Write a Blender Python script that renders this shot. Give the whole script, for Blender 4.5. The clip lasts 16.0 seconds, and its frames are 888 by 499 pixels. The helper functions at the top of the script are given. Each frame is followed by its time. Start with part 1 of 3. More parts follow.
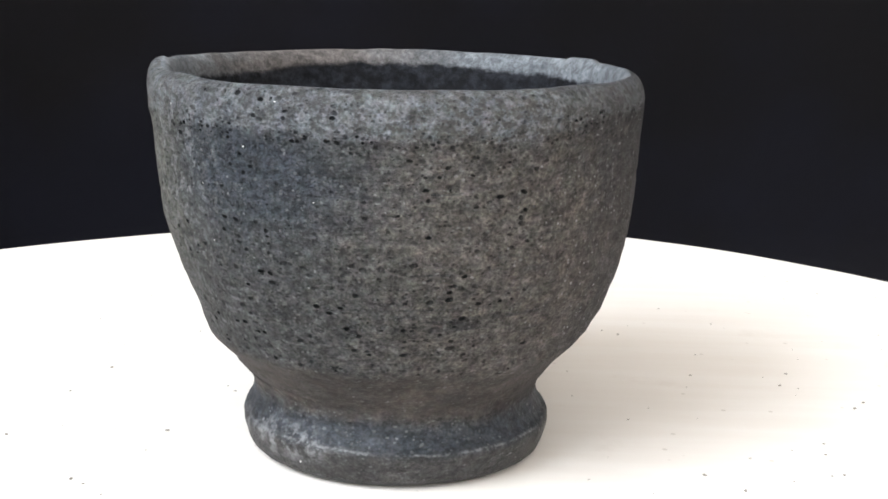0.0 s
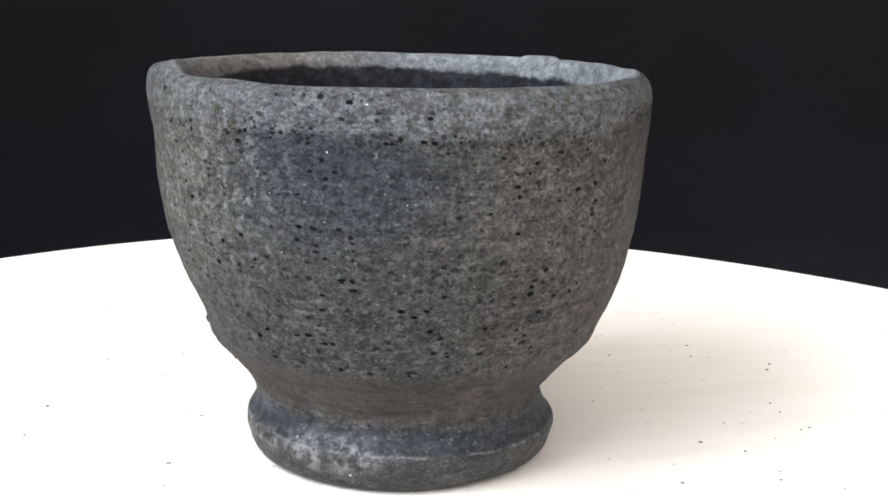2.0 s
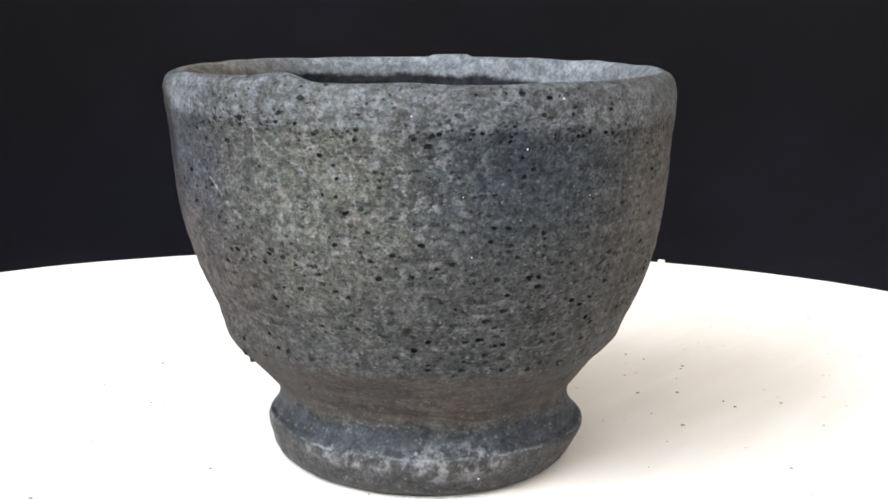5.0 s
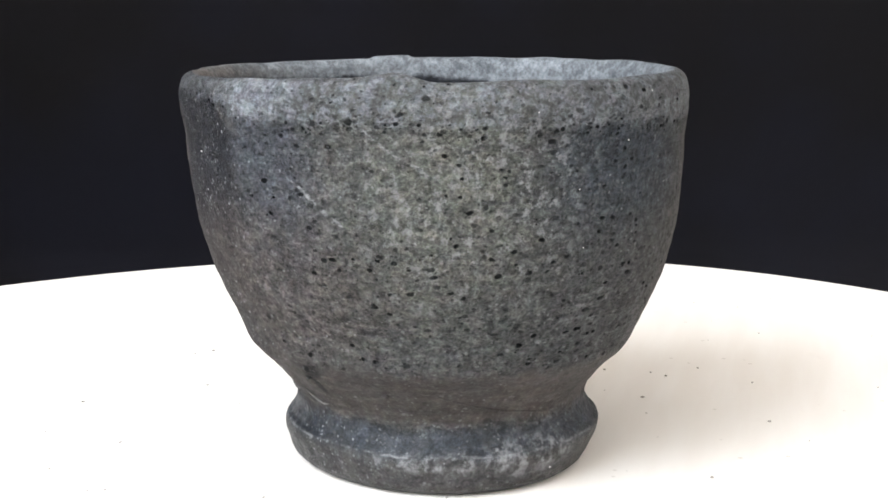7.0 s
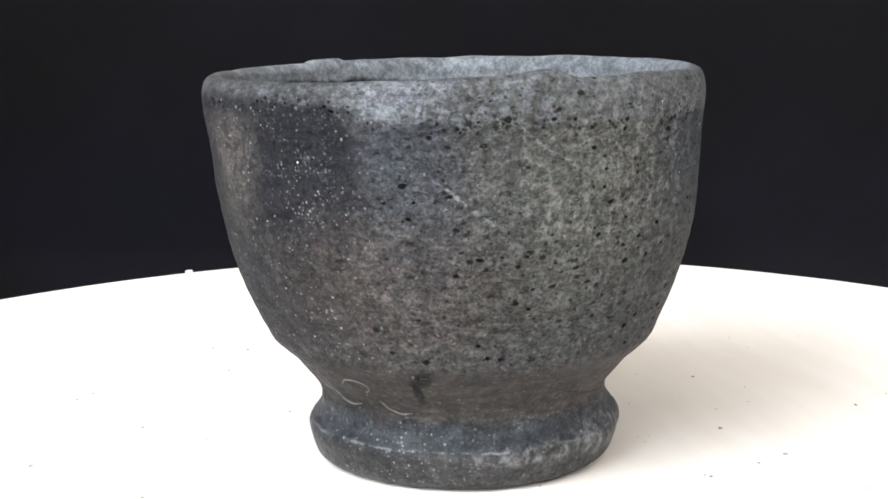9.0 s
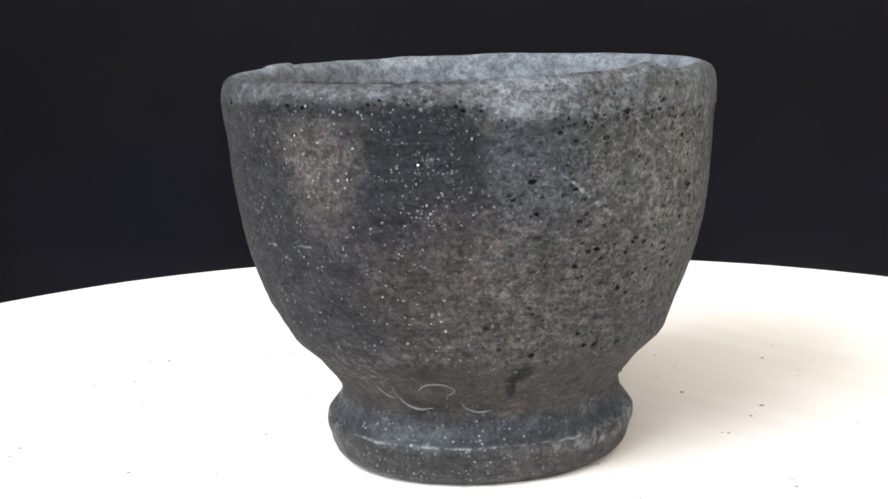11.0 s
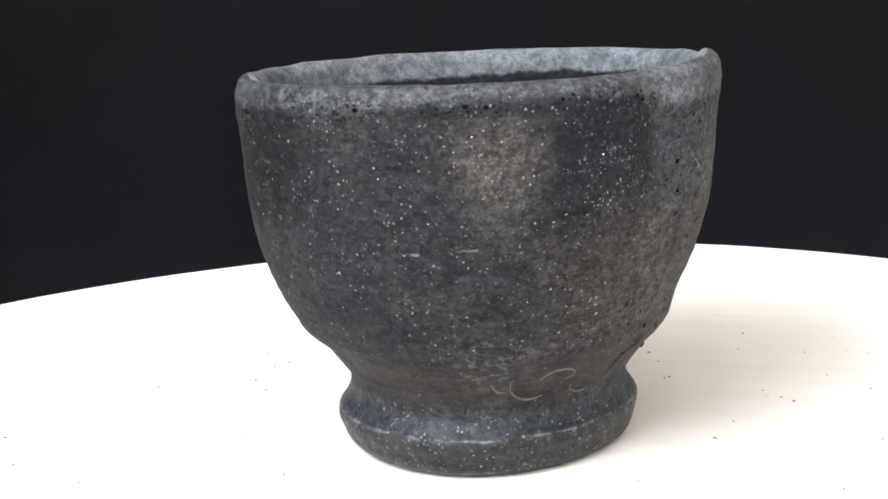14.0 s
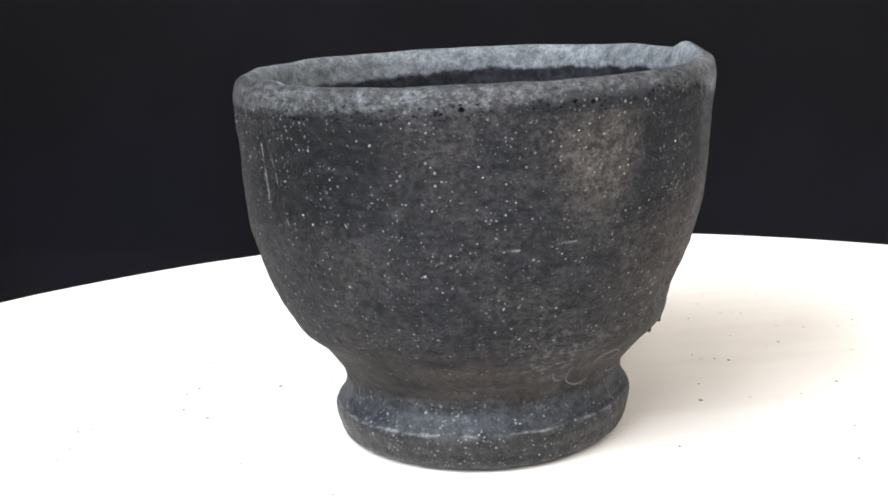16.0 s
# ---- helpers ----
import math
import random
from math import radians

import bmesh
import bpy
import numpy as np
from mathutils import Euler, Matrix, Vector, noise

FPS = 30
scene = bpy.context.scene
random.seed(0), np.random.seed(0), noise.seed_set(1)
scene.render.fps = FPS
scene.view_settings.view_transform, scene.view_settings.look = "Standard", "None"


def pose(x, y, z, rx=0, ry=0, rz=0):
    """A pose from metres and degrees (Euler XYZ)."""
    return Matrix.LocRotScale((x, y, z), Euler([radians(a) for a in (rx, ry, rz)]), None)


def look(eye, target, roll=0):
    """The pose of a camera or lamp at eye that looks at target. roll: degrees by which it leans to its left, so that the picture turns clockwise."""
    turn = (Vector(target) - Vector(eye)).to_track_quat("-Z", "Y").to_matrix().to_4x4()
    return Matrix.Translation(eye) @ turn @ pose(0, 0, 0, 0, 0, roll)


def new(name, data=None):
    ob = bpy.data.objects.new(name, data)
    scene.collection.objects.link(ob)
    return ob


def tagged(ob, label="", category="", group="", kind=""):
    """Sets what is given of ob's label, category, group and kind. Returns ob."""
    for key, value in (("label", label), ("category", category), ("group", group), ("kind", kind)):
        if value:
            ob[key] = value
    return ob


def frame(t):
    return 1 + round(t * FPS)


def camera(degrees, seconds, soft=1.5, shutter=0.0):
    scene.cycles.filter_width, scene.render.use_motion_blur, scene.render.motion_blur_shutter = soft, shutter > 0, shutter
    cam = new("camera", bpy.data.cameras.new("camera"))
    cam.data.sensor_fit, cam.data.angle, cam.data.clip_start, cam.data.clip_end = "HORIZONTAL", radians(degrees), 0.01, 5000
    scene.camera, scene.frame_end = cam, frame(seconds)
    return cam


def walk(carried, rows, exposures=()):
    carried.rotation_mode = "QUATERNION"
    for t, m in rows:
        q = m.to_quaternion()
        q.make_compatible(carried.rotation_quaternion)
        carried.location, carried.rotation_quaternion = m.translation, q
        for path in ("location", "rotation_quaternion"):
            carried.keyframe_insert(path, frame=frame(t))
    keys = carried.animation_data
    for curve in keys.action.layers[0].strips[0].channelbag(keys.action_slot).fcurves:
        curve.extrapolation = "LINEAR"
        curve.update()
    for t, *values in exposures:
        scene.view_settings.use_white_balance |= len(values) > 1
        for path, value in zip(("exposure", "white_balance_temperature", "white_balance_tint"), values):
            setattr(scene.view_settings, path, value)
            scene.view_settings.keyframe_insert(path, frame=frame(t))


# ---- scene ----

# One unit of the plan is the way from the lens to the turntable's axle.
UNIT = 0.28
BOARD_Z = 0.90          # the board's top at the axle
EYE = (0.0, -UNIT, BOARD_Z + 0.3797 * UNIT)
AIM = (EYE[0] + 0.00645, EYE[1] + 0.97502, EYE[2] - 0.22202)
cam = camera(37.91, 16.0, soft=1.7)
walk(cam, [(0.0, look(EYE, AIM, -0.916)), (16.0, look(EYE, AIM, -0.916))],
     exposures=[(0.0, -0.10), (4.0, 0.0), (8.0, 0.04), (16.0, 0.06)])

# The turning of the board by hand, in degrees.
TURN = [(0.0, 0.0), (0.5, 4.23), (1.0, 9.23), (1.5, 12.8), (2.0, 18.64), (2.5, 25.57), (3.0, 33.01), (3.5, 37.83),
        (4.0, 42.0), (4.2, 44.6), (5.2, 55.3), (6.3, 66.77), (6.5, 68.6), (7.0, 74.35), (7.5, 81.48), (8.0, 87.96),
        (8.5, 95.6), (9.0, 100.71), (9.2, 102.77), (10.2, 114.5), (11.3, 127.3), (11.5, 129.9), (12.0, 135.35),
        (12.5, 142.28), (13.0, 148.37), (13.5, 153.14), (14.0, 159.43), (14.5, 164.7), (15.0, 169.51),
        (15.5, 175.71), (16.0, 182.14)]

# ---- light ----
world = bpy.data.worlds.new("sky")
scene.world = world
world.use_nodes = True
sky = world.node_tree.nodes.new("ShaderNodeTexSky")
sky.sky_type, sky.sun_disc = "NISHITA", False
sky.sun_elevation, sky.sun_rotation = radians(40), radians(-90)
background = world.node_tree.nodes["Background"]
background.inputs["Strength"].default_value = 0.12
world.node_tree.links.new(sky.outputs[0], background.inputs["Color"])

WIN_X, WIN_Y0, WIN_Y1, WIN_Z0, WIN_Z1 = -1.0, -1.92, -0.38, 1.60, 2.85


def window_light(name, size_y, size_z, watts, colour):
    data = bpy.data.lights.new(name, "AREA")
    data.shape, data.size, data.size_y = "RECTANGLE", size_z, size_y
    data.energy, data.color = watts, colour
    lamp = new(name, data)
    lamp.matrix_world = look((WIN_X - 0.04, (WIN_Y0 + WIN_Y1) / 2, (WIN_Z0 + WIN_Z1) / 2),
                             (0.0, (WIN_Y0 + WIN_Y1) / 2, (WIN_Z0 + WIN_Z1) / 2), 90)
    return lamp


window_light("window_daylight", WIN_Y1 - WIN_Y0, WIN_Z1 - WIN_Z0, 131, (0.87, 0.945, 1.0))


# ---- materials ----
class Nodes:
    """A node material, built up in short calls."""

    def __init__(self, name):
        self.mat = bpy.data.materials.new(name)
        self.mat.use_nodes = True
        self.tree = self.mat.node_tree
        self.shader = self.tree.nodes["Principled BSDF"]
        self.coords = self.tree.nodes.new("ShaderNodeTexCoord").outputs["Object"]

    def put(self, socket, value):
        if isinstance(value, bpy.types.NodeSocket):
            self.tree.links.new(value, socket)
        else:
            socket.default_value = value

    def math(self, op, a, b=0.0, clamp=False):
        n = self.tree.nodes.new("ShaderNodeMath")
        n.operation, n.use_clamp = op, clamp
        self.put(n.inputs[0], a), self.put(n.inputs[1], b)
        return n.outputs[0]

    def vec(self, op, a, b=(0, 0, 0)):
        n = self.tree.nodes.new("ShaderNodeVectorMath")
        n.operation = op
        self.put(n.inputs[0], a), self.put(n.inputs[1], b)
        return n.outputs["Value"] if op in ("LENGTH", "DOT_PRODUCT", "DISTANCE") else n.outputs[0]

    def noise(self, scale, detail=4.0, rough=0.55, stretch=(1, 1, 1), out="Fac", distortion=0.0, shift=(0, 0, 0)):
        n = self.tree.nodes.new("ShaderNodeTexNoise")
        v = self.vec("ADD", self.vec("MULTIPLY", self.coords, stretch), shift)
        self.put(n.inputs["Vector"], v)
        n.inputs["Scale"].default_value, n.inputs["Detail"].default_value = scale, detail
        n.inputs["Roughness"].default_value, n.inputs["Distortion"].default_value = rough, distortion
        return n.outputs[out]

    def cells(self, scale, shift=(0, 0, 0), wobble=0.0, stretch=(1, 1, 1)):
        """Distance to the nearest seed of random cells and each cell's own random colour."""
        n = self.tree.nodes.new("ShaderNodeTexVoronoi")
        v = self.vec("ADD", self.vec("MULTIPLY", self.coords, stretch), shift)
        if wobble:
            d = self.vec("SUBTRACT", self.noise(scale * 1.3, 2, out="Color"), (0.5, 0.5, 0.5))
            v = self.vec("ADD", v, self.vec("MULTIPLY", d, (wobble,) * 3))
        self.put(n.inputs["Vector"], v)
        n.inputs["Scale"].default_value = scale
        sep = self.tree.nodes.new("ShaderNodeSeparateColor")
        self.put(sep.inputs[0], n.outputs["Color"])
        return n.outputs["Distance"], sep.outputs

    def ramp(self, value, a, b, lo=0.0, hi=1.0, smooth=True):
        n = self.tree.nodes.new("ShaderNodeMapRange")
        n.interpolation_type = "SMOOTHSTEP" if smooth else "LINEAR"
        for k, v in zip(range(5), (value, a, b, lo, hi)):
            self.put(n.inputs[k], v)
        return n.outputs[0]

    def mix(self, fac, a, b):
        n = self.tree.nodes.new("ShaderNodeMix")
        n.data_type = "RGBA"
        self.put(n.inputs["Factor"], fac)
        for socket, v in ((n.inputs[6], a), (n.inputs[7], b)):
            self.put(socket, v if isinstance(v, bpy.types.NodeSocket) else (*v, 1))
        return n.outputs[2]

    def bump(self, height, distance, strength=1.0, normal=None):
        n = self.tree.nodes.new("ShaderNodeBump")
        n.inputs["Strength"].default_value, n.inputs["Distance"].default_value = strength, distance
        self.put(n.inputs["Height"], height)
        if normal is not None:
            self.put(n.inputs["Normal"], normal)
        return n.outputs[0]

    def finish(self, colour, rough, normal=None, specular=0.5):
        self.put(self.shader.inputs["Base Color"], colour if isinstance(colour, bpy.types.NodeSocket) else (*colour, 1))
        self.put(self.shader.inputs["Roughness"], rough)
        self.put(self.shader.inputs["Specular IOR Level"], specular)
        if normal is not None:
            self.put(self.shader.inputs["Normal"], normal)
        return self.mat


LEAN_X, LEAN_Y = -0.0533, 0.0086          # how the board and the pot lean against the axle


class Clay(Nodes):
    """Pot clay: masks go by the side that the skin faces, in degrees, and its height in plan units."""

    def survey(self):
        self.height = self.math("DIVIDE", self.vec("DOT_PRODUCT", self.coords, (-LEAN_X, -LEAN_Y, 1)), UNIT)
        self.side = self.vec("NORMALIZE", self.vec("MULTIPLY", self.coords, (1, 1, 0)))
        self.rag = self.math("SUBTRACT", self.noise(170, 5, 0.65), 0.5)
        self.cloud = self.noise(70, 4, 0.6)
        return self

    def patch(self, q, h, dq, dh, soft=0.4, rag=1.2):
        """A ragged oval stain."""
        a = radians(q)
        ahead = self.vec("DOT_PRODUCT", self.side, (math.cos(a), math.sin(a), 0))
        across = self.math("DIVIDE", self.vec("DOT_PRODUCT", self.side, (-math.sin(a), math.cos(a), 0)), math.sin(radians(dq)))
        up = self.math("DIVIDE", self.math("SUBTRACT", self.height, h), dh)
        d = self.math("SQRT", self.math("ADD", self.math("MULTIPLY", across, across), self.math("MULTIPLY", up, up)))
        d = self.math("ADD", d, self.math("MULTIPLY", self.rag, rag))
        return self.math("MULTIPLY", self.ramp(d, 1 + soft, 1 - soft, 0, 1), self.math("GREATER_THAN", ahead, 0.0))

    def facing(self, q, wide, soft):
        d = self.vec("DOT_PRODUCT", self.side, (math.cos(radians(q)), math.sin(radians(q)), 0))
        d = self.math("ADD", d, self.math("MULTIPLY", self.rag, 0.5))
        return self.ramp(d, math.cos(radians(wide + soft)), math.cos(radians(wide - soft)))

    def band(self, h0, h1, soft, rag=0.02):
        h = self.math("ADD", self.height, self.math("MULTIPLY", self.rag, rag))
        return self.math("MULTIPLY", self.ramp(h, h0 - soft, h0 + soft), self.ramp(h, h1 - soft, h1 + soft, 1, 0))

    def stroke(self, a, b, width):
        """A scratch between two points of the skin, broken up by the grain."""
        pa, pb = (pot_point(h, r, q) - POT_BASE for q, h, r in (a, b))
        along = pb - pa
        rel = self.vec("SUBTRACT", self.coords, tuple(pa))
        u = self.math("DIVIDE", self.vec("DOT_PRODUCT", rel, tuple(along)), along.length_squared, True)
        n = self.tree.nodes.new("ShaderNodeVectorMath")
        n.operation = "SCALE"
        n.inputs[0].default_value = tuple(along)
        self.put(n.inputs["Scale"], u)
        d = self.vec("LENGTH", self.vec("SUBTRACT", rel, n.outputs[0]))
        d = self.math("ADD", d, self.math("MULTIPLY", self.rag, width * 5))
        return self.ramp(d, width, width * 0.3)

    def scale(self, c, fac):
        n = self.tree.nodes.new("ShaderNodeVectorMath")
        n.operation = "SCALE"
        self.put(n.inputs[0], c), self.put(n.inputs["Scale"], fac)
        return n.outputs[0]

    def dots(self, scale, size, share, shift, stretch=(1, 1, 1), fade=0.3):
        """Small round marks of uneven size in some of the cells."""
        d, r = self.cells(scale, shift, 0.6 / scale, stretch)
        d = self.math("DIVIDE", d, self.math("ADD", self.math("MULTIPLY", r[1], 0.7), 0.45))
        found = self.math("MULTIPLY", self.ramp(d, size, size * 0.68), self.math("GREATER_THAN", r[0], 1 - share))
        return self.math("MULTIPLY", found, self.ramp(r[2], 0.1, 0.8, 1 - fade, 1.0))


def mul(m, *masks):
    out = masks[0]
    for k in masks[1:]:
        out = m.math("MULTIPLY", out, k)
    return out


def burnished_clay():
    m = Clay("burnished_grey_clay").survey()
    fine = m.noise(1500, 3, 0.7)
    mid = m.noise(560, 4, 0.7, (1, 1, 1.25))
    streak = m.noise(110, 4, 0.6, (1, 1, 7))
    porous = m.facing(228, 82, 12)
    neck = m.band(0.052, 0.098, 0.006, 0.02)
    foot = m.band(-0.05, 0.050, 0.006, 0.02)
    edge = m.math("SUBTRACT", m.height, m.ramp(porous, 0, 1, 0.281, 0.267))
    rim = m.ramp(m.math("ADD", edge, m.math("MULTIPLY", m.rag, 0.016)), -0.004, 0.005)
    # ground colours
    black = m.mix(m.ramp(m.cloud, 0.35, 0.65), (0.020, 0.020, 0.024), (0.040, 0.037, 0.037))
    grey = m.mix(m.ramp(m.cloud, 0.32, 0.68), (0.056, 0.056, 0.054), (0.080, 0.077, 0.071))
    c = m.mix(porous, black, grey)
    c = m.mix(m.math("MULTIPLY", m.patch(200, 0.215, 22, 0.080, 0.6), 0.85), c, (0.108, 0.107, 0.090))
    c = m.mix(m.math("MULTIPLY", m.patch(298, 0.17, 38, 0.12, 0.6), 0.8), c, (0.094, 0.081, 0.069))
    c = m.mix(m.math("MULTIPLY", m.patch(241, 0.238, 24, 0.050, 0.6), 0.85), c, (0.034, 0.040, 0.049))
    c = m.mix(m.math("MULTIPLY", m.patch(157, 0.215, 10.5, 0.085, 0.45), 0.8), c, (0.054, 0.057, 0.065))
    c = m.mix(m.math("MULTIPLY", m.patch(240, 0.150, 34, 0.06, 0.7), 0.7), c, (0.048, 0.048, 0.047))
    c = m.mix(m.math("MULTIPLY", m.patch(134, 0.226, 12.5, 0.072, 0.22, 0.5), 0.95), c, (0.014, 0.014, 0.018))
    c = m.mix(m.math("MULTIPLY", m.patch(44, 0.238, 24, 0.045, 0.6), 0.85), c, (0.012, 0.012, 0.014))
    c = m.mix(m.math("MULTIPLY", m.patch(110.5, 0.238, 8.5, 0.038, 0.65, 0.35), 0.8), c, (0.088, 0.077, 0.068))
    c = m.mix(m.math("MULTIPLY", m.patch(150, 0.150, 26, 0.055, 0.7), 0.65), c, (0.088, 0.073, 0.063))
    # Neck: the board's warm bounce from below put into the colour as brown.
    c = m.mix(m.mix(porous, m.vec("MULTIPLY", m.band(0.054, 0.098, 0.018, 0.05), (0.65, 0.65, 0.65)), m.vec("MULTIPLY", neck, (0.7, 0.7, 0.7))), c, m.mix(m.ramp(m.cloud, 0.3, 0.7), (0.050, 0.043, 0.038), (0.082, 0.067, 0.057)))
    # Foot: bluish light from above painted on its top, greyer-brown below the edge.
    c = m.mix(m.math("MULTIPLY", foot, 0.95), c, m.mix(m.ramp(m.math("ADD", m.height, m.math("MULTIPLY", m.rag, 0.012)), 0.026, 0.036), m.mix(m.ramp(m.cloud, 0.3, 0.7), m.mix(porous, (0.018, 0.018, 0.018), (0.032, 0.030, 0.029)), m.mix(porous, (0.038, 0.036, 0.035), (0.060, 0.056, 0.053))), m.mix(m.ramp(m.cloud, 0.3, 0.7), (0.017, 0.021, 0.028), (0.036, 0.040, 0.047))))
    # Worn rim band; its paler tone also paints in light on the rounding.
    worn = mul(m, rim, m.ramp(mid, 0.40, 0.58, 0.15, 1.0), m.ramp(porous, 0, 1, 0.70, 0.95))
    c = m.mix(worn, c, (0.100, 0.105, 0.110))
    c = m.mix(mul(m, m.patch(112, 0.279, 24, 0.006, 0.5), m.ramp(mid, 0.35, 0.6, 0.5, 1)), c, (0.020, 0.021, 0.025))
    c = m.mix(m.math("MULTIPLY", m.patch(155, 0.283, 8, 0.013, 0.6), 0.7), c, (0.20, 0.21, 0.225))
    # Gouge over the neck: the dark of its hollow painted flat, not modelled.
    c = m.mix(m.math("MULTIPLY", m.math("MAXIMUM", m.patch(157, 0.092, 2.6, 0.006, 0.4), m.patch(154.5, 0.081, 1.9, 0.011, 0.4)), 0.9), c, (0.008, 0.008, 0.008))
    # dark rings left by the wheel
    wheel = mul(m, m.ramp(m.noise(30, 4, 0.6, (1, 1, 22), shift=(2, 7, 1)), 0.56, 0.66), m.band(0.105, 0.262, 0.02), m.ramp(m.noise(60, 3), 0.40, 0.60, 0.0, 0.6))
    c = m.mix(m.math("MULTIPLY", wheel, m.ramp(porous, 0, 1, 0.35, 1.0)), c, (0.026, 0.027, 0.030))
    # grain
    c = m.scale(c, m.ramp(m.noise(210, 5, 0.7), 0.30, 0.70, 0.74, 1.28))
    c = m.scale(c, m.ramp(streak, 0.32, 0.70, 0.58, 0.76))
    calm = m.math("SUBTRACT", 1.0, m.math("MULTIPLY", m.math("SUBTRACT", neck, m.math("MULTIPLY", foot, 0.6), True), 0.5))
    for tone in (m.ramp(mid, 0.30, 0.70, -0.45, 0.50), m.ramp(fine, 0.32, 0.68, -0.38, 0.40)):
        c = m.scale(c, m.math("ADD", 1.0, m.math("MULTIPLY", tone, calm)))
    tint = m.vec("MULTIPLY", m.vec("SUBTRACT", m.noise(420, 2, out="Color", shift=(3, 1, 4)), (0.5, 0.5, 0.5)), (0.26, 0.20, 0.28))
    c = m.vec("MULTIPLY", c, m.vec("ADD", tint, (1, 1, 1)))
    # black pitted blotches below the rim
    blot = mul(m, m.patch(44, 0.236, 20, 0.042, 0.5), m.ramp(m.noise(260, 4, 0.7, (1, 1, 1.6), shift=(1, 6, 2)), 0.44, 0.54))
    c = m.mix(m.math("MULTIPLY", blot, 0.9), c, (0.004, 0.004, 0.005))
    # pale smears and scratches, lime on the foot, a painted highlight on its edge
    whitish = mul(m, m.math("MAXIMUM", m.patch(226, 0.028, 24, 0.012, 0.5), m.patch(190, 0.027, 22, 0.007, 0.5)), m.ramp(m.noise(330, 5, 0.7), 0.44, 0.66, 0, 0.6))
    # Broken highlight along the foot's edge, painted as a thin pale line.
    whitish = m.math("MAXIMUM", whitish, mul(m, m.band(0.0312, 0.0326, 0.0007, 0.006), m.ramp(m.noise(160, 4, 0.75), 0.42, 0.66, 0, 0.5)))
    whitish = m.math("MAXIMUM", whitish, mul(m, m.patch(108, 0.092, 11, 0.020, 0.8), m.ramp(m.noise(700, 3, 0.7), 0.46, 0.70, 0, 0.34)))
    whitish = m.math("MAXIMUM", whitish, mul(m, m.patch(203, 0.225, 26, 0.07, 0.5), m.ramp(m.noise(430, 4, 0.75), 0.51, 0.67, 0, 0.40)))
    for a, b, w in (((162, 0.236, 0.181), (168, 0.221, 0.181), 0.0005), ((168, 0.221, 0.181), (175, 0.202, 0.180), 0.00045),
                    ((181, 0.264, 0.185), (186, 0.250, 0.183), 0.00055), ((186, 0.250, 0.183), (192, 0.240, 0.183), 0.00055),
                    ((92, 0.183, 0.177), (108, 0.1855, 0.1773), 0.0003), ((30, 0.255, 0.184), (31, 0.215, 0.181), 0.0004), ((34, 0.250, 0.184), (38, 0.198, 0.179), 0.0003), ((242, 0.221, 0.1815), (268, 0.226, 0.182), 0.0004)):
        whitish = m.math("MAXIMUM", whitish, mul(m, m.stroke(a, b, w), m.ramp(mid, 0.40, 0.62, 0.05, 0.6)))
    lines = m.ramp(m.noise(45, 4, 0.6, (1, 1, 16)), 0.56, 0.68)
    whitish = m.math("MAXIMUM", whitish, mul(m, lines, m.patch(226, 0.140, 36, 0.035, 0.6), m.ramp(mid, 0.40, 0.62, 0.0, 0.22)))
    c = m.mix(whitish, c, (0.27, 0.27, 0.265))
    crumbly = mul(m, m.dots(850, 0.40, 0.6, (9, 3, 6), (1, 1, 1.3), fade=0.9), m.ramp(m.noise(150, 4, 0.7), 0.40, 0.62, 0.25, 1.0), m.math("ADD", m.math("MULTIPLY", porous, 0.30), 0.04))
    c = m.mix(crumbly, c, (0.20, 0.20, 0.19))
    # pores, and grit of pale stone
    pitted = mul(m, porous, m.math("SUBTRACT", 1.0, m.math("MAXIMUM", neck, foot)))
    small = mul(m, m.dots(1000, 0.38, 0.65, (0, 0, 0), (1, 1, 1.4), fade=0.6), m.math("ADD", m.math("MULTIPLY", pitted, 0.42), 0.12))
    large = mul(m, m.dots(450, 0.36, 0.60, (2, 5, 1), (1, 1, 1.5), fade=0.5), m.ramp(m.noise(90, 3), 0.35, 0.55, 0.35, 1.0), pitted)
    row = mul(m, m.dots(560, 0.42, 0.75, (1, 2, 8)), m.band(0.1005, 0.1055, 0.0008, 0.004), m.facing(252, 34, 6))
    near = m.math("MULTIPLY", m.ramp(edge, -0.010, -0.004), m.ramp(edge, 0.001, 0.007, 1, 0))
    pits = mul(m, m.dots(820, 0.46, 0.95, (6, 2, 9), (1, 1, 1.3), fade=0.5), near, m.ramp(m.noise(120, 3), 0.36, 0.52, 0.3, 1.0))
    pore = m.math("MAXIMUM", m.math("MAXIMUM", small, large), m.math("MAXIMUM", row, pits))
    c = m.mix(m.math("MULTIPLY", pore, 0.95), c, (0.006, 0.006, 0.006))
    blackside = m.math("SUBTRACT", 1.0, m.math("MAXIMUM", m.math("MULTIPLY", porous, 0.72), m.math("MULTIPLY", m.math("MAXIMUM", rim, neck), 0.6)))
    tiny = mul(m, m.dots(1100, 0.34, 0.50, (7, 1, 3), fade=0.85), m.ramp(m.noise(130, 4, 0.65), 0.36, 0.62, 0.08, 0.7), blackside)
    grit = mul(m, m.dots(600, 0.185, 0.36, (4, 9, 2), fade=0.75), m.math("ADD", m.math("MULTIPLY", blackside, 0.85), 0.1))
    cluster = mul(m, m.math("MAXIMUM", m.dots(1500, 0.42, 0.8, (5, 5, 2), fade=0.8), m.ramp(m.noise(800, 4, 0.8), 0.56, 0.72, 0, 0.7)), m.patch(133, 0.240, 7.5, 0.048, 0.6), m.ramp(m.noise(240, 3, 0.7), 0.44, 0.60, 0.0, 0.8))
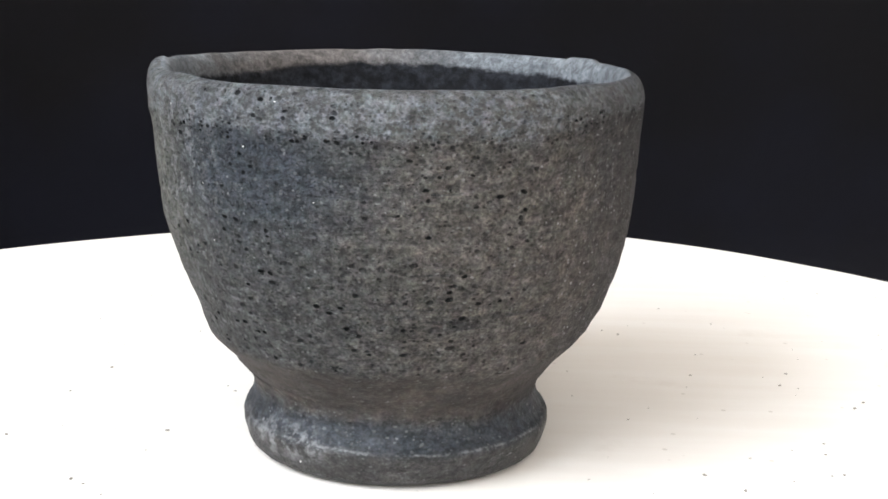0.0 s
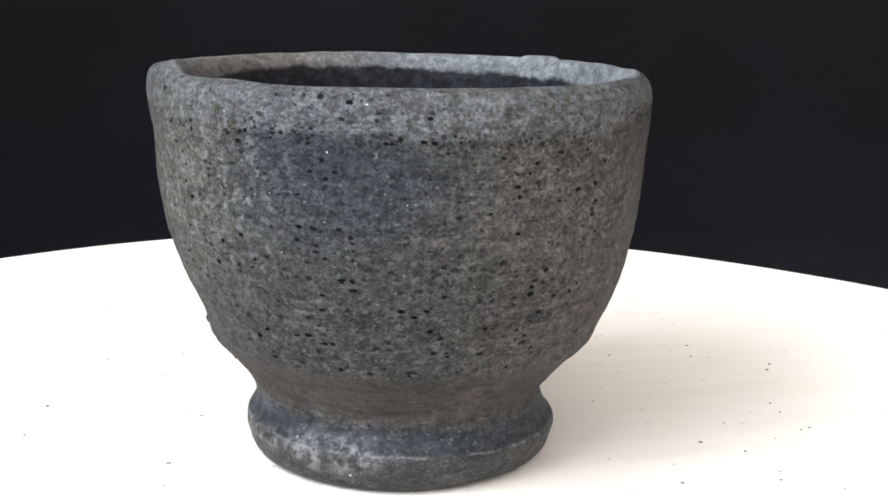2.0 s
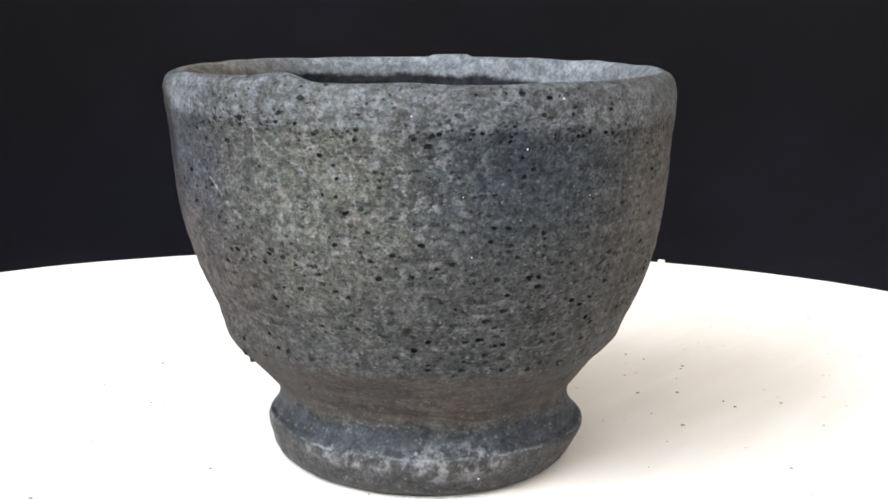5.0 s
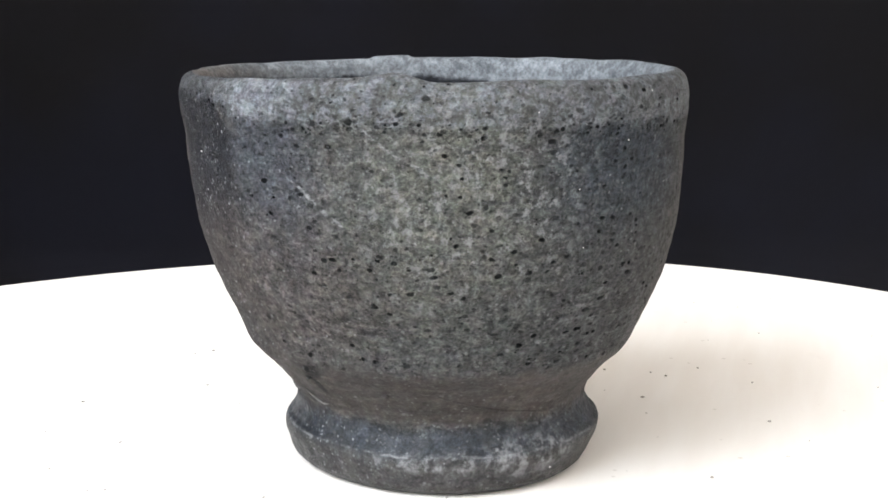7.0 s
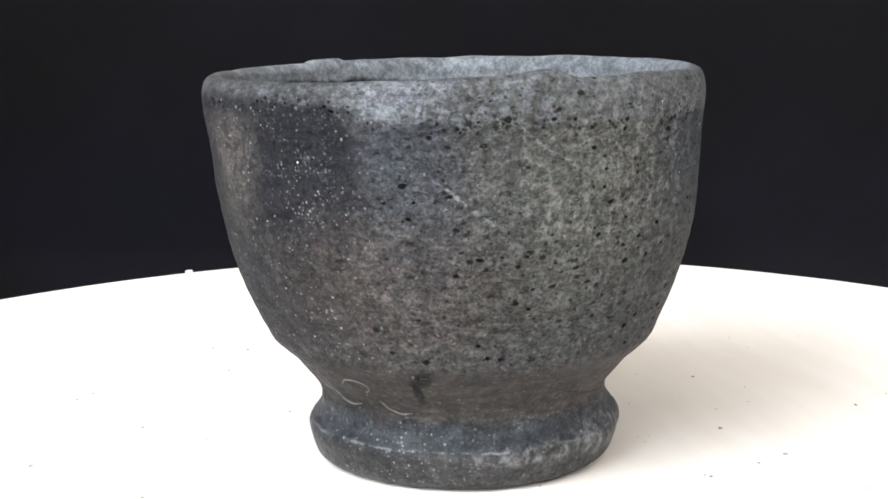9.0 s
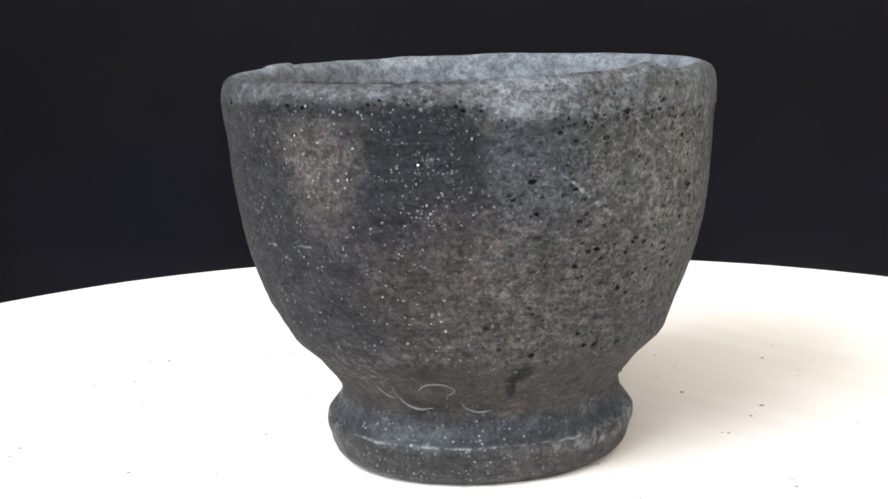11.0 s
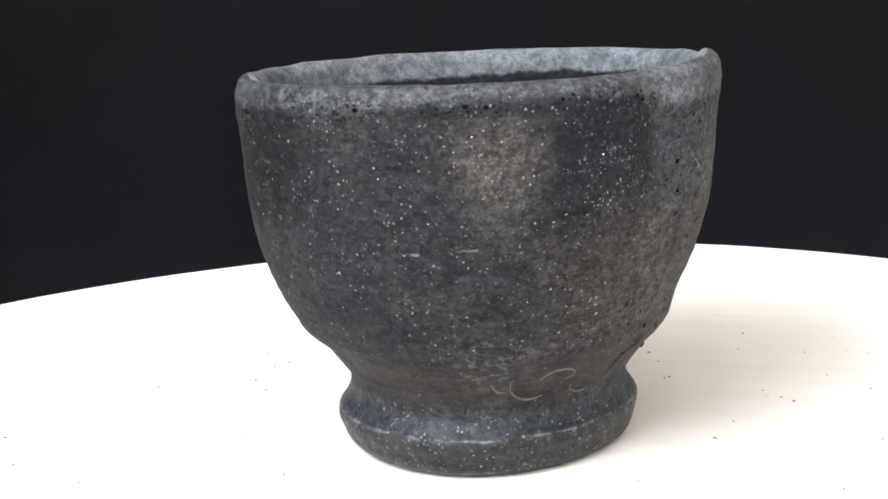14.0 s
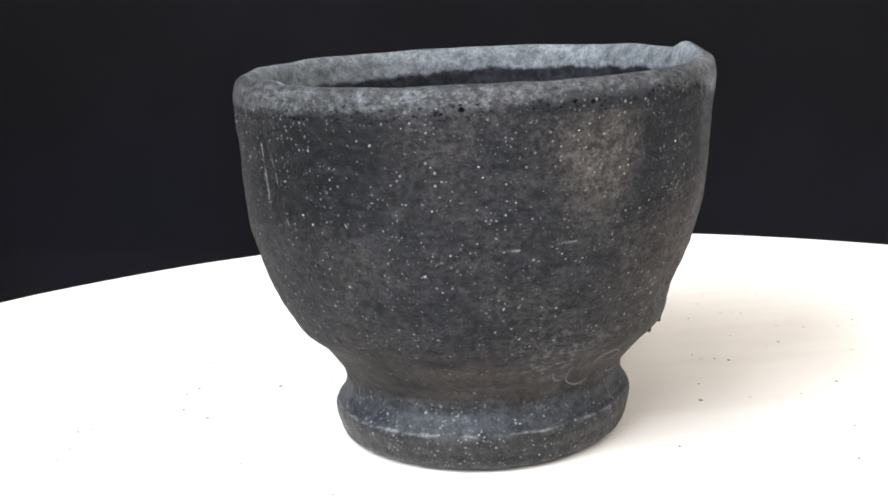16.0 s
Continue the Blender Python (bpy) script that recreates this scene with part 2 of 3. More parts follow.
    sprinkle = mul(m, m.dots(1150, 0.36, 0.6, (8, 4, 1), fade=0.85), foot, m.facing(95, 75, 20), m.ramp(m.noise(180, 3), 0.38, 0.6, 0.1, 0.75))
    speck = m.math("MAXIMUM", m.math("MAXIMUM", tiny, grit), m.math("MAXIMUM", cluster, sprinkle))
    c = m.mix(m.math("MULTIPLY", speck, 0.85), c, (0.30, 0.30, 0.295))
    h = m.math("ADD", m.math("MULTIPLY", fine, 0.6), m.math("MULTIPLY", mid, 1.0))
    h = m.math("ADD", h, m.math("MULTIPLY", streak, 0.6))
    h = m.math("ADD", m.math("SUBTRACT", h, m.math("MULTIPLY", pore, 0.9)), m.math("MULTIPLY", speck, 0.25))
    rough = m.math("SUBTRACT", m.ramp(m.cloud, 0.3, 0.7, 0.60, 0.78), m.math("MULTIPLY", m.math("MAXIMUM", rim, foot), m.ramp(porous, 0, 1, 0.22, 0.10)))
    shine = m.math("MULTIPLY", m.math("SUBTRACT", 1.0, pore), m.math("ADD", 0.16, m.math("MULTIPLY", m.math("MAXIMUM", rim, m.math("MULTIPLY", foot, m.ramp(m.noise(320, 4, 0.7), 0.42, 0.62, 0.3, 1.0))), 0.22)))
    return m.finish(m.vec("MULTIPLY", c, (0.955, 0.97, 1.035)), rough, m.bump(m.math("MULTIPLY", h, m.math("SUBTRACT", 1.0, m.math("MULTIPLY", m.math("MAXIMUM", neck, foot), 0.55))), 0.0006, 0.85), shine)


def inner_clay():
    m = Clay("inner_clay_dark_below").survey()
    fine, mid = m.noise(1300, 3, 0.7), m.noise(420, 4, 0.65)
    # Pale above a ragged line round the wall, nearly black below it.
    lower_dark = m.ramp(m.math("ADD", m.height, m.math("MULTIPLY", m.rag, 0.016)), m.ramp(m.facing(62, 55, 25), 0, 1, 0.275, 0.281), m.ramp(m.facing(62, 55, 25), 0, 1, 0.280, 0.286), 1, 0)
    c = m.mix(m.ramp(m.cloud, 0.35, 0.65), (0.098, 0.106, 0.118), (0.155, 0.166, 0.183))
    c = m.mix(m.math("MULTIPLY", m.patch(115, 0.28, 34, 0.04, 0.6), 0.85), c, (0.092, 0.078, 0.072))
    c = m.mix(lower_dark, c, m.mix(m.ramp(mid, 0.35, 0.65), (0.004, 0.004, 0.006), (0.013, 0.014, 0.018)))
    c = m.scale(c, m.ramp(mid, 0.3, 0.7, 0.62, 1.34))
    c = m.scale(c, m.ramp(fine, 0.32, 0.68, 0.75, 1.25))
    return m.finish(c, 0.7, m.bump(m.math("ADD", fine, mid), 0.0004, 0.6), 0.15)


def white_board():
    m = Nodes("white_painted_board")
    grain = m.noise(14, 5, stretch=(1, 9, 1))
    blotch = m.noise(9, 3)
    c = m.mix(m.ramp(grain, 0.35, 0.7), (0.80, 0.752, 0.712), (0.83, 0.79, 0.757))
    c = m.mix(m.ramp(blotch, 0.55, 0.75, 0, 0.35), c, (0.74, 0.70, 0.65))
    d, r = m.cells(260)
    dot = m.math("MULTIPLY", m.ramp(d, 0.10, 0.2, 1, 0), m.math("GREATER_THAN", r[0], 0.93))
    c = m.mix(m.math("MULTIPLY", dot, 0.35), c, (0.35, 0.30, 0.25))
    smudge = m.ramp(m.noise(38, 5, 0.7), 0.60, 0.78, 0, 0.30)
    c = m.mix(smudge, c, (0.62, 0.56, 0.51))
    n = m.bump(m.math("ADD", grain, m.noise(600, 3)), 0.0002, 0.15)
    return m.finish(c, 0.55, n)


def black_cloth():
    m = Nodes("black_cotton_cloth")
    big = m.noise(3.0, 4)
    c = m.mix(m.ramp(big, 0.35, 0.7), (0.0068, 0.0062, 0.0074), (0.0086, 0.0088, 0.0142))
    weave = m.noise(900, 2)
    return m.finish(c, 0.95, m.bump(weave, 0.0004, 0.5), 0.15)


def plaster(name, colour):
    m = Nodes(name)
    c = m.mix(m.ramp(m.noise(2.5, 5), 0.3, 0.7), colour, tuple(v * 0.92 for v in colour))
    return m.finish(c, 0.85, m.bump(m.noise(120, 4), 0.001, 0.3))


def crumb_dark():
    m = Nodes("dark_crumb")
    return m.finish(m.mix(m.noise(900, 2), (0.20, 0.175, 0.15), (0.42, 0.385, 0.35)), 0.9)


WHITE = white_board()
CLOTH = black_cloth()
WALL = plaster("pale_wall_paint", (0.80, 0.745, 0.69))
FLOOR = plaster("grey_floor_screed", (0.25, 0.23, 0.21))
CRUMB = crumb_dark()


# ---- mesh helpers ----
def part(name, bm, material, parent=None, label="", smooth=False):
    bmesh.ops.recalc_face_normals(bm, faces=bm.faces)
    data = bpy.data.meshes.new(name)
    bm.to_mesh(data)
    bm.free()
    data.materials.append(material)
    if smooth:
        data.polygons.foreach_set("use_smooth", [True] * len(data.polygons))
    ob = new(name, data)
    ob.parent = parent
    return tagged(ob, label)


def box(bm, x0, x1, y0, y1, z0, z1, bevel=0.0):
    made = bmesh.ops.create_cube(bm, size=1.0, matrix=Matrix.LocRotScale(
        ((x0 + x1) / 2, (y0 + y1) / 2, (z0 + z1) / 2), None, (x1 - x0, y1 - y0, z1 - z0)))
    if bevel:
        edges = list({e for v in made["verts"] for e in v.link_edges})
        bmesh.ops.bevel(bm, geom=edges, offset=bevel, segments=2, affect="EDGES")
    return bm


def structure(name, boxes, material, label):
    bm = bmesh.new()
    for b in boxes:
        box(bm, *b)
    return tagged(part(name, bm, material), label, kind="structure")


# ---- the room ----
# Unseen shell, added to close the place; its paint is tuned for warm fill.
X0, X1, Y0, Y1, CEIL = WIN_X, 1.5, -2.1, 1.5, 3.0
W = 0.15
structure("floor", [(X0 - W, X1 + W, Y0 - W, Y1 + W, -0.1, 0.0)], FLOOR, "plain grey screed floor of the room")
structure("ceiling", [(X0 - W, X1 + W, Y0 - W, Y1 + W, CEIL, CEIL + 0.1)], WALL, "plain pale ceiling of the room")
structure("wall_west", [(X0 - W, X0, Y0, WIN_Y0, 0, CEIL), (X0 - W, X0, WIN_Y1, Y1, 0, CEIL),
                        (X0 - W, X0, WIN_Y0, WIN_Y1, 0, WIN_Z0), (X0 - W, X0, WIN_Y0, WIN_Y1, WIN_Z1, CEIL)],
          WALL, "pale plastered wall with a wide window opening")
structure("wall_east", [(X1, X1 + W, Y0, Y1, 0, CEIL)], WALL, "pale plastered wall facing the window")
structure("wall_north", [(X0 - W, X1 + W, Y1, Y1 + W, 0, CEIL)], WALL, "pale plastered wall behind the black cloth")
structure("wall_south", [(X0 - W, X1 + W, Y0 - W, Y0, 0, CEIL)], WALL, "pale plastered wall behind the camera")


# ---- black cloth: a hanging backdrop that runs on over the table ----
def cloth_sheet():
    bm = bmesh.new()
    cols, rows_z, rows_y = 150, 60, 50
    back, top, flat = 1.2, 2.0, 0.60
    grid = []
    for j in range(rows_z + rows_y + 1):
        row = []
        for i in range(cols + 1):
            x = -0.95 + 2.3 * i / cols
            fold = 0.5 * math.sin(5.1 * x + 0.6) + 0.35 * math.sin(11.7 * x + 1.9) + noise.noise((2.2 * x, 0.7 * j / 30, 3.0))
            if j <= rows_z:
                z = top + (flat + 0.06 - top) * j / rows_z
                y = back + 0.018 * fold + 0.02 * noise.noise((3 * x, 0, 3.5 * z))
                p = (x, y, z)
            else:
                k = (j - rows_z) / rows_y
                y = back - 0.03 - k * 1.3
                p = (x, y, flat + 0.004 + 0.006 * abs(noise.noise((3 * x, 4 * y, 0))))
            row.append(bm.verts.new(p))
        grid.append(row)
    for a, b in zip(grid, grid[1:]):
        for i in range(cols):
            bm.faces.new((a[i], a[i + 1], b[i + 1], b[i]))
    ob = part("black_cloth", bm, CLOTH, None, "", True)
    solid = ob.modifiers.new("thickness", "SOLIDIFY")
    solid.thickness, solid.offset = 0.0015, 1.0
    return tagged(ob, "black cotton cloth hung behind the turntable and spread below it", "backdrop cloth")


cloth_sheet()


def table():
    root = tagged(new("table"), "plain wooden table covered with black cloth", "table")
    root.location = (0.2, 0.42, 0)
    wood = plaster("brown_table_wood", (0.22, 0.15, 0.10))
    part("tabletop", box(bmesh.new(), -1.1, 1.1, -0.75, 0.75, 0.565, 0.598, 0.004), wood, root)
    for x in (-1.04, 1.04):
        for y in (-0.69, 0.69):
            part("leg", box(bmesh.new(), x - 0.03, x + 0.03, y - 0.03, y + 0.03, 0, 0.565, 0.004), wood, root)
    return root


table()


# ---- the pot ----
def lean(x, y, h):
    """A point of the turning board's space, in plan units: height h over the leaning board."""
    return Vector((x, y, LEAN_X * x + LEAN_Y * y + h))


OUTER = [(0.0, 0.0), (0.0, 0.06), (0.0, 0.099), (0.0025, 0.109), (0.008, 0.1150), (0.016, 0.1178), (0.024, 0.1205),
         (0.0315, 0.1200), (0.0395, 0.1138), (0.047, 0.1108), (0.054, 0.1106), (0.062, 0.1140), (0.07, 0.1205),
         (0.082, 0.1308), (0.09, 0.1400), (0.096, 0.1460), (0.102, 0.1492), (0.11, 0.1524), (0.13, 0.1606), (0.155, 0.1696),
         (0.185, 0.1771), (0.22, 0.1815), (0.25, 0.1834), (0.266, 0.1855), (0.279, 0.1862),
         (0.2875, 0.1851), (0.2932, 0.1818), (0.296, 0.1758), (0.2938, 0.1702), (0.285, 0.1660), (0.26, 0.1635), (0.2, 0.160),
         (0.14, 0.147), (0.10, 0.12), (0.08, 0.08), (0.072, 0.03), (0.072, 0.0)]

# Out-of-round of the hand-made wall: cosine and sine parts of one to four waves round, by height.
HEIGHTS = (0, 0.03, 0.056, 0.085, 0.12, 0.19, 0.29)
WAVES = [(-0.0002, 0.0008, -0.0013, -0.0018, 0.0017, -0.0001, -0.0016), (0.0013, -0.0014, -0.0008, -0.0014, -0.0008, -0.0001, 0.0007),
         (0.0011, -0.0006, 0.0008, 0.0007, -0.0005, 0.0003, -0.0003), (0.0001, -0.0004, -0.0015, -0.0031, -0.0010, -0.0018, -0.0026),
         (0.0012, 0.0003, 0.0007, 0.0002, 0.0008, 0.0007, 0.0001), (-0.0016, -0.0009, -0.0005, -0.0003, -0.0003, 0.0, -0.0010),
         (0.0004, -0.0003, 0.0008, -0.0001, 0.0004, -0.0001, -0.0004), (-0.0002, 0.0006, 0.0005, -0.0005, -0.0002, 0.0004, 0.0001)]


def spline(points, per):
    """Points along a smooth curve through the given ones."""
    out = []
    for k in range(len(points) - 1):
        p0, p1, p2, p3 = (np.array(points[min(max(i, 0), len(points) - 1)]) for i in (k - 1, k, k + 1, k + 2))
        n = max(2, int(round(np.hypot(*(p2 - p1)) / per)))
        for i in range(n):
            u = i / n
            out.append(0.5 * (2 * p1 + (p2 - p0) * u + (2 * p0 - 5 * p1 + 4 * p2 - p3) * u * u + (3 * p1 - p0 - 3 * p2 + p3) * u ** 3))
    out.append(np.array(points[-1]))
    return out


def hump(angle, centre, width):
    d = (angle - centre + 180) % 360 - 180
    return math.exp(-(d / width) ** 2)


def rim_height(q):
    """Height of the rim's crest at q degrees: one side higher, with two worn lumps."""
    crest = 0.2965 + 0.0037 * math.cos(radians(q + 20))
    d = (q - 186 + 180) % 360 - 180
    crest += 0.0046 * (max(0.0, 1 + d / 42) ** 1.4 if d <= 0 else 0.5 + 0.5 * math.cos(math.pi * d / 10)) if -42 < d < 10 else 0.0
    edge = abs((q - 29 + 180) % 360 - 180)
    crest += 0.0022 * min(1.0, max(0.0, (6.5 - edge) / 1.5)) + 0.0020 * hump(q, 187, 5) + 0.0008 * hump(q, 215, 9) + 0.0006 * noise.noise((q * 0.11, 5, 0))
    return crest


def pot_point(h, r, q):
    """A point of the pot's skin, in plan units over the board, at profile height h and radius r."""
    a = radians(q)
    top = min(max((h - 0.24) / 0.056, 0), 1)
    ripple = noise.noise((2.2 * math.cos(a), 2.2 * math.sin(a), 14 * h)) * 0.0006 + noise.noise((7 * math.cos(a), 7 * math.sin(a), 40 * h)) * 0.0006
    rings = 0.00012 * math.sin(h * 520 + 3 * noise.noise((math.cos(a), math.sin(a), 9 * h)))
    worn = noise.noise((16 * math.cos(a), 16 * math.sin(a), 95 * h)) * 0.00045
    keep = min(1.0, r / 0.06)
    wave = sum(np.interp(h, HEIGHTS, WAVES[2 * k - 2]) * math.cos(k * a) + np.interp(h, HEIGHTS, WAVES[2 * k - 1]) * math.sin(k * a) for k in (1, 2, 3, 4))
    # a shallow groove over the foot's edge
    groove = -0.0010 * math.exp(-((h - 0.0345 + 0.0015 * math.sin(2 * a)) / 0.0016) ** 2) if r > 0.1 else 0.0
    low = math.exp(-((h - 0.108) / 0.03) ** 2)
    wave += low * (0.0020 * hump(q, 340, 18) - 0.0030 * hump(q, 172, 15) - 0.0024 * hump(q, 275, 18))
    rr = r + keep * (wave + ripple + rings + worn + groove)
    x = -0.0382 + 0.0341 * h + rr * math.cos(a)
    y = -0.0133 + 0.0047 * h + rr * math.sin(a)
    foot = min(h / 0.02, 1)
    lift = (0.008 * hump(q, 340, 24) + 0.007 * hump(q, 58, 24) + 0.004 * (hump(q, 285, 18) + hump(q, 118, 20))) * math.exp(-((h - 0.098) / 0.026) ** 2) if r > 0.11 else 0.0
    z = h + lift + top * (rim_height(q) - 0.296) + foot * noise.noise((5 * math.cos(a), 5 * math.sin(a), 3 + 6 * h)) * 0.0011
    return lean(x, y, z) * UNIT


POT_BASE = lean(-0.0382, -0.0133, 0) * UNIT


def pot_skin(profile, around):
    bm = bmesh.new()
    grid = []
    for h, r in profile:
        if r < 1e-6:
            grid.append([bm.verts.new(pot_point(h, 0.0, 0) - POT_BASE)])
        else:
            grid.append([bm.verts.new(pot_point(h, r, 360 * i / around) - POT_BASE) for i in range(around)])
    for a, b in zip(grid, grid[1:]):
        for i in range(around):
            k = (i + 1) % around
            ring = [a[0]] if len(a) == 1 else [a[i], a[k]]
            ring += [b[0]] if len(b) == 1 else [b[k], b[i]]
            bm.faces.new(ring)
    return bm


POT_CLAY = burnished_clay()
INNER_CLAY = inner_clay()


def clay_pot():
    root = tagged(new("clay_pot"), "dark grey burnished clay cup with a flared foot and chipped rim", "pot")
    profile = spline(OUTER, 0.0016)
    neck = min(range(len(profile)), key=lambda i: abs(profile[i][0] - 0.056) + (profile[i][1] > 0.13) + (profile[i][1] < 0.105))
    lip0 = min(range(len(profile)), key=lambda i: abs(profile[i][0] - 0.270) + (profile[i][1] < 0.18))
    lip1 = max(range(len(profile)), key=lambda i: profile[i][0])
    for name, a, b, label in (("foot", 0, neck, "flared dark foot with pale lime deposit"), ("bowl", neck, lip0, ""),
                              ("rim", lip0, lip1, "rounded grey lip with worn lumps"),
                              ("inner_wall", lip1, len(profile) - 1, "grey inner wall")):
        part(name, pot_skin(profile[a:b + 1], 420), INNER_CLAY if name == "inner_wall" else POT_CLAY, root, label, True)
    return root


pot = clay_pot()


def on_skin(q, h, r=None, lift=0.0):
    """A point on the pot's outside, in the pot's space."""
    if r is None:
        rows_out = OUTER[2:27]
        r = float(np.interp(h, [a for a, _ in rows_out], [b for _, b in rows_out]))
    return pot_point(h, r + lift, q) - POT_BASE


PALE_CLAY = Nodes("pale_scraped_clay")
PALE_CLAY = PALE_CLAY.finish(PALE_CLAY.mix(PALE_CLAY.noise(900, 3), (0.04, 0.038, 0.036), (0.15, 0.145, 0.14)), 0.7)
GRIT = Nodes("white_stone_grit")
GRIT = GRIT.finish(GRIT.mix(GRIT.noise(1200, 2), (0.42, 0.42, 0.41), (0.62, 0.61, 0.60)), 0.45)


def ridge(name, points, width, material, label):
    """A thin raised line of clay that follows the skin through (degrees, height) points."""
    bm = bmesh.new()
    path = spline(points, 0.35)
    rings = []
    for i, (q, h) in enumerate(path):
        p = on_skin(q, h)
        a = path[max(i - 1, 0)]
        b = path[min(i + 1, len(path) - 1)]
        along = (on_skin(*b) - on_skin(*a)).normalized()
        out = Vector((p.x, p.y, 0)).normalized()
        side = along.cross(out).normalized()
        w = width * (0.35 + 0.65 * math.sin(math.pi * (i + 0.5) / len(path))) * (1 + 0.5 * noise.noise((q * 0.7, h * 300, 2)))
        rings.append([bm.verts.new(p + side * w * math.cos(k * math.pi / 3) + out * w * 0.7 * math.sin(k * math.pi / 3)) for k in range(6)])
    for a, b in zip(rings, rings[1:]):
        for k in range(6):
            bm.faces.new((a[k], a[(k + 1) % 6], b[(k + 1) % 6], b[k]))
    bm.faces.new(rings[0]), bm.faces.new(rings[-1][::-1])
    return part(name, bm, material, pot, label, True)


def lump(name, q, h, size, material, label, flat=0.6, sink=0.3):
    """An uneven crumb half sunk in the skin."""
    bm = bmesh.new()
    bmesh.ops.create_icosphere(bm, subdivisions=2, radius=1.0)
    p = on_skin(q, h)
    out = Vector((p.x, p.y, 0)).normalized()
    turn = out.to_track_quat("Z", "Y").to_matrix()
    for v in bm.verts:
        k = 1 + 0.45 * noise.noise(v.co * 1.7 + Vector((q, h * 100, 0)))
        v.co = p - out * size * sink * flat + turn @ Vector((v.co.x * size * k, v.co.y * size * k, v.co.z * size * flat * k))
    return part(name, bm, material, pot, label, True)


for curl in ([(117, 0.077), (116.5, 0.069), (119, 0.062), (124, 0.0585), (129, 0.0600)], [(110, 0.074), (112, 0.068), (115, 0.066)],
             [(126, 0.075), (130, 0.081), (135, 0.082), (138, 0.077), (135, 0.072)], [(139, 0.066), (141, 0.060), (145, 0.057), (150, 0.059)]):
    ridge("clay_curl", curl, 0.00023, PALE_CLAY, "pale curl of scraped clay")
ridge("clay_crease", [(190, 0.083), (203, 0.072), (215, 0.064), (228, 0.058), (238, 0.055)], 0.0003, POT_CLAY, "dark crease of smeared clay")
for q, h, size in ((168, 0.101, 0.0010), (178, 0.078, 0.0008), (156, 0.095, 0.0009), (154, 0.087, 0.0008)):
    lump("clay_lump", q, h, size, POT_CLAY, "dark lump of clay")
for q, h, size in ((206, 0.176, 0.4), (227, 0.187, 0.35), (225, 0.226, 0.35), (238, 0.256, 0.3), (254, 0.224, 0.3), (215, 0.276, 0.4), (246, 0.286, 0.45),
                   (236, 0.016, 0.45), (250, 0.176, 0.3), (241, 0.192, 0.25), (120, 0.233, 0.4), (134, 0.172, 0.42), (102, 0.209, 0.35), (124, 0.271, 0.35),
                   (119, 0.145, 0.4), (114, 0.180, 0.4), (83, 0.027, 0.5), (108, 0.262, 0.35), (135, 0.243, 0.42), (88, 0.235, 0.35), (71, 0.190, 0.35)):
    lump("grit", q, h, size * 0.00062, GRIT, "white stone grit", 0.5, 0.5)


# ---- the turntable ----
def board_radius(q):
    a = radians(q)
    return (0.7958 + 0.0231 * math.cos(2 * a) - 0.0028 * math.sin(2 * a) - 0.0121 * math.cos(3 * a) - 0.0033 * math.sin(3 * a)
            + 0.0136 * math.cos(4 * a) - 0.0049 * math.sin(4 * a))


def board_mesh():
    bm = bmesh.new()
    around, thick, soft = 360, 0.045, 0.004
    rings = []
    for inset, h in ((0.0, -thick), (0.0, -soft), (soft * 0.4, -soft * 0.35), (soft, 0.0)):
        ring = []
        for i in range(around):
            q = 360 * i / around
            r = board_radius(q) - inset + 0.0012 * noise.noise((9 * math.cos(radians(q)), 9 * math.sin(radians(q)), 0))
            ring.append(bm.verts.new(lean(-0.006 + r * math.cos(radians(q)), 0.0106 + r * math.sin(radians(q)), h) * UNIT))
        rings.append(ring)
    for a, b in zip(rings, rings[1:]):
        for i in range(around):
            bm.faces.new((a[i], a[(i + 1) % around], b[(i + 1) % around], b[i]))
    bm.faces.new(rings[-1])
    bm.faces.new(rings[0][::-1])
    return bm


def disc_mesh(radius, z0, z1, soft=0.002):
    bm = bmesh.new()
    rings = []
    for r, z in ((radius - soft, z0), (radius, z0 + soft), (radius, z1 - soft), (radius - soft, z1)):
        rings.append([bm.verts.new((r * math.cos(2 * math.pi * i / 64), r * math.sin(2 * math.pi * i / 64), z)) for i in range(64)])
    for a, b in zip(rings, rings[1:]):
        for i in range(64):
            bm.faces.new((a[i], a[(i + 1) % 64], b[(i + 1) % 64], b[i]))
    bm.faces.new(rings[-1]), bm.faces.new(rings[0][::-1])
    return bm


def turntable():
    root = tagged(new("turntable"), "round white-painted wooden turntable board strewn with crumbs", "turntable")
    part("board", board_mesh(), WHITE, root, "white-painted round board")
    part("spindle", disc_mesh(0.035, -0.26, -0.012), CRUMB, root)
    part("base", disc_mesh(0.11, -0.2935, -0.258), CRUMB, root)
    return root


board = turntable()


def crumb_shape(seed, size):
    bm = bmesh.new()
    bmesh.ops.create_icosphere(bm, subdivisions=1, radius=size)
    for v in bm.verts:
        k = 1 + 0.7 * noise.noise(v.co / size * 1.3 + Vector((seed * 3.7, 0, 0)))
        v.co = Vector((v.co.x * k * 1.3, v.co.y * k, (v.co.z * k + size * 0.8) * 0.5))
    data = bpy.data.meshes.new("crumb")
    bm.to_mesh(data)
    bm.free()
    data.materials.append(CRUMB)
    return data


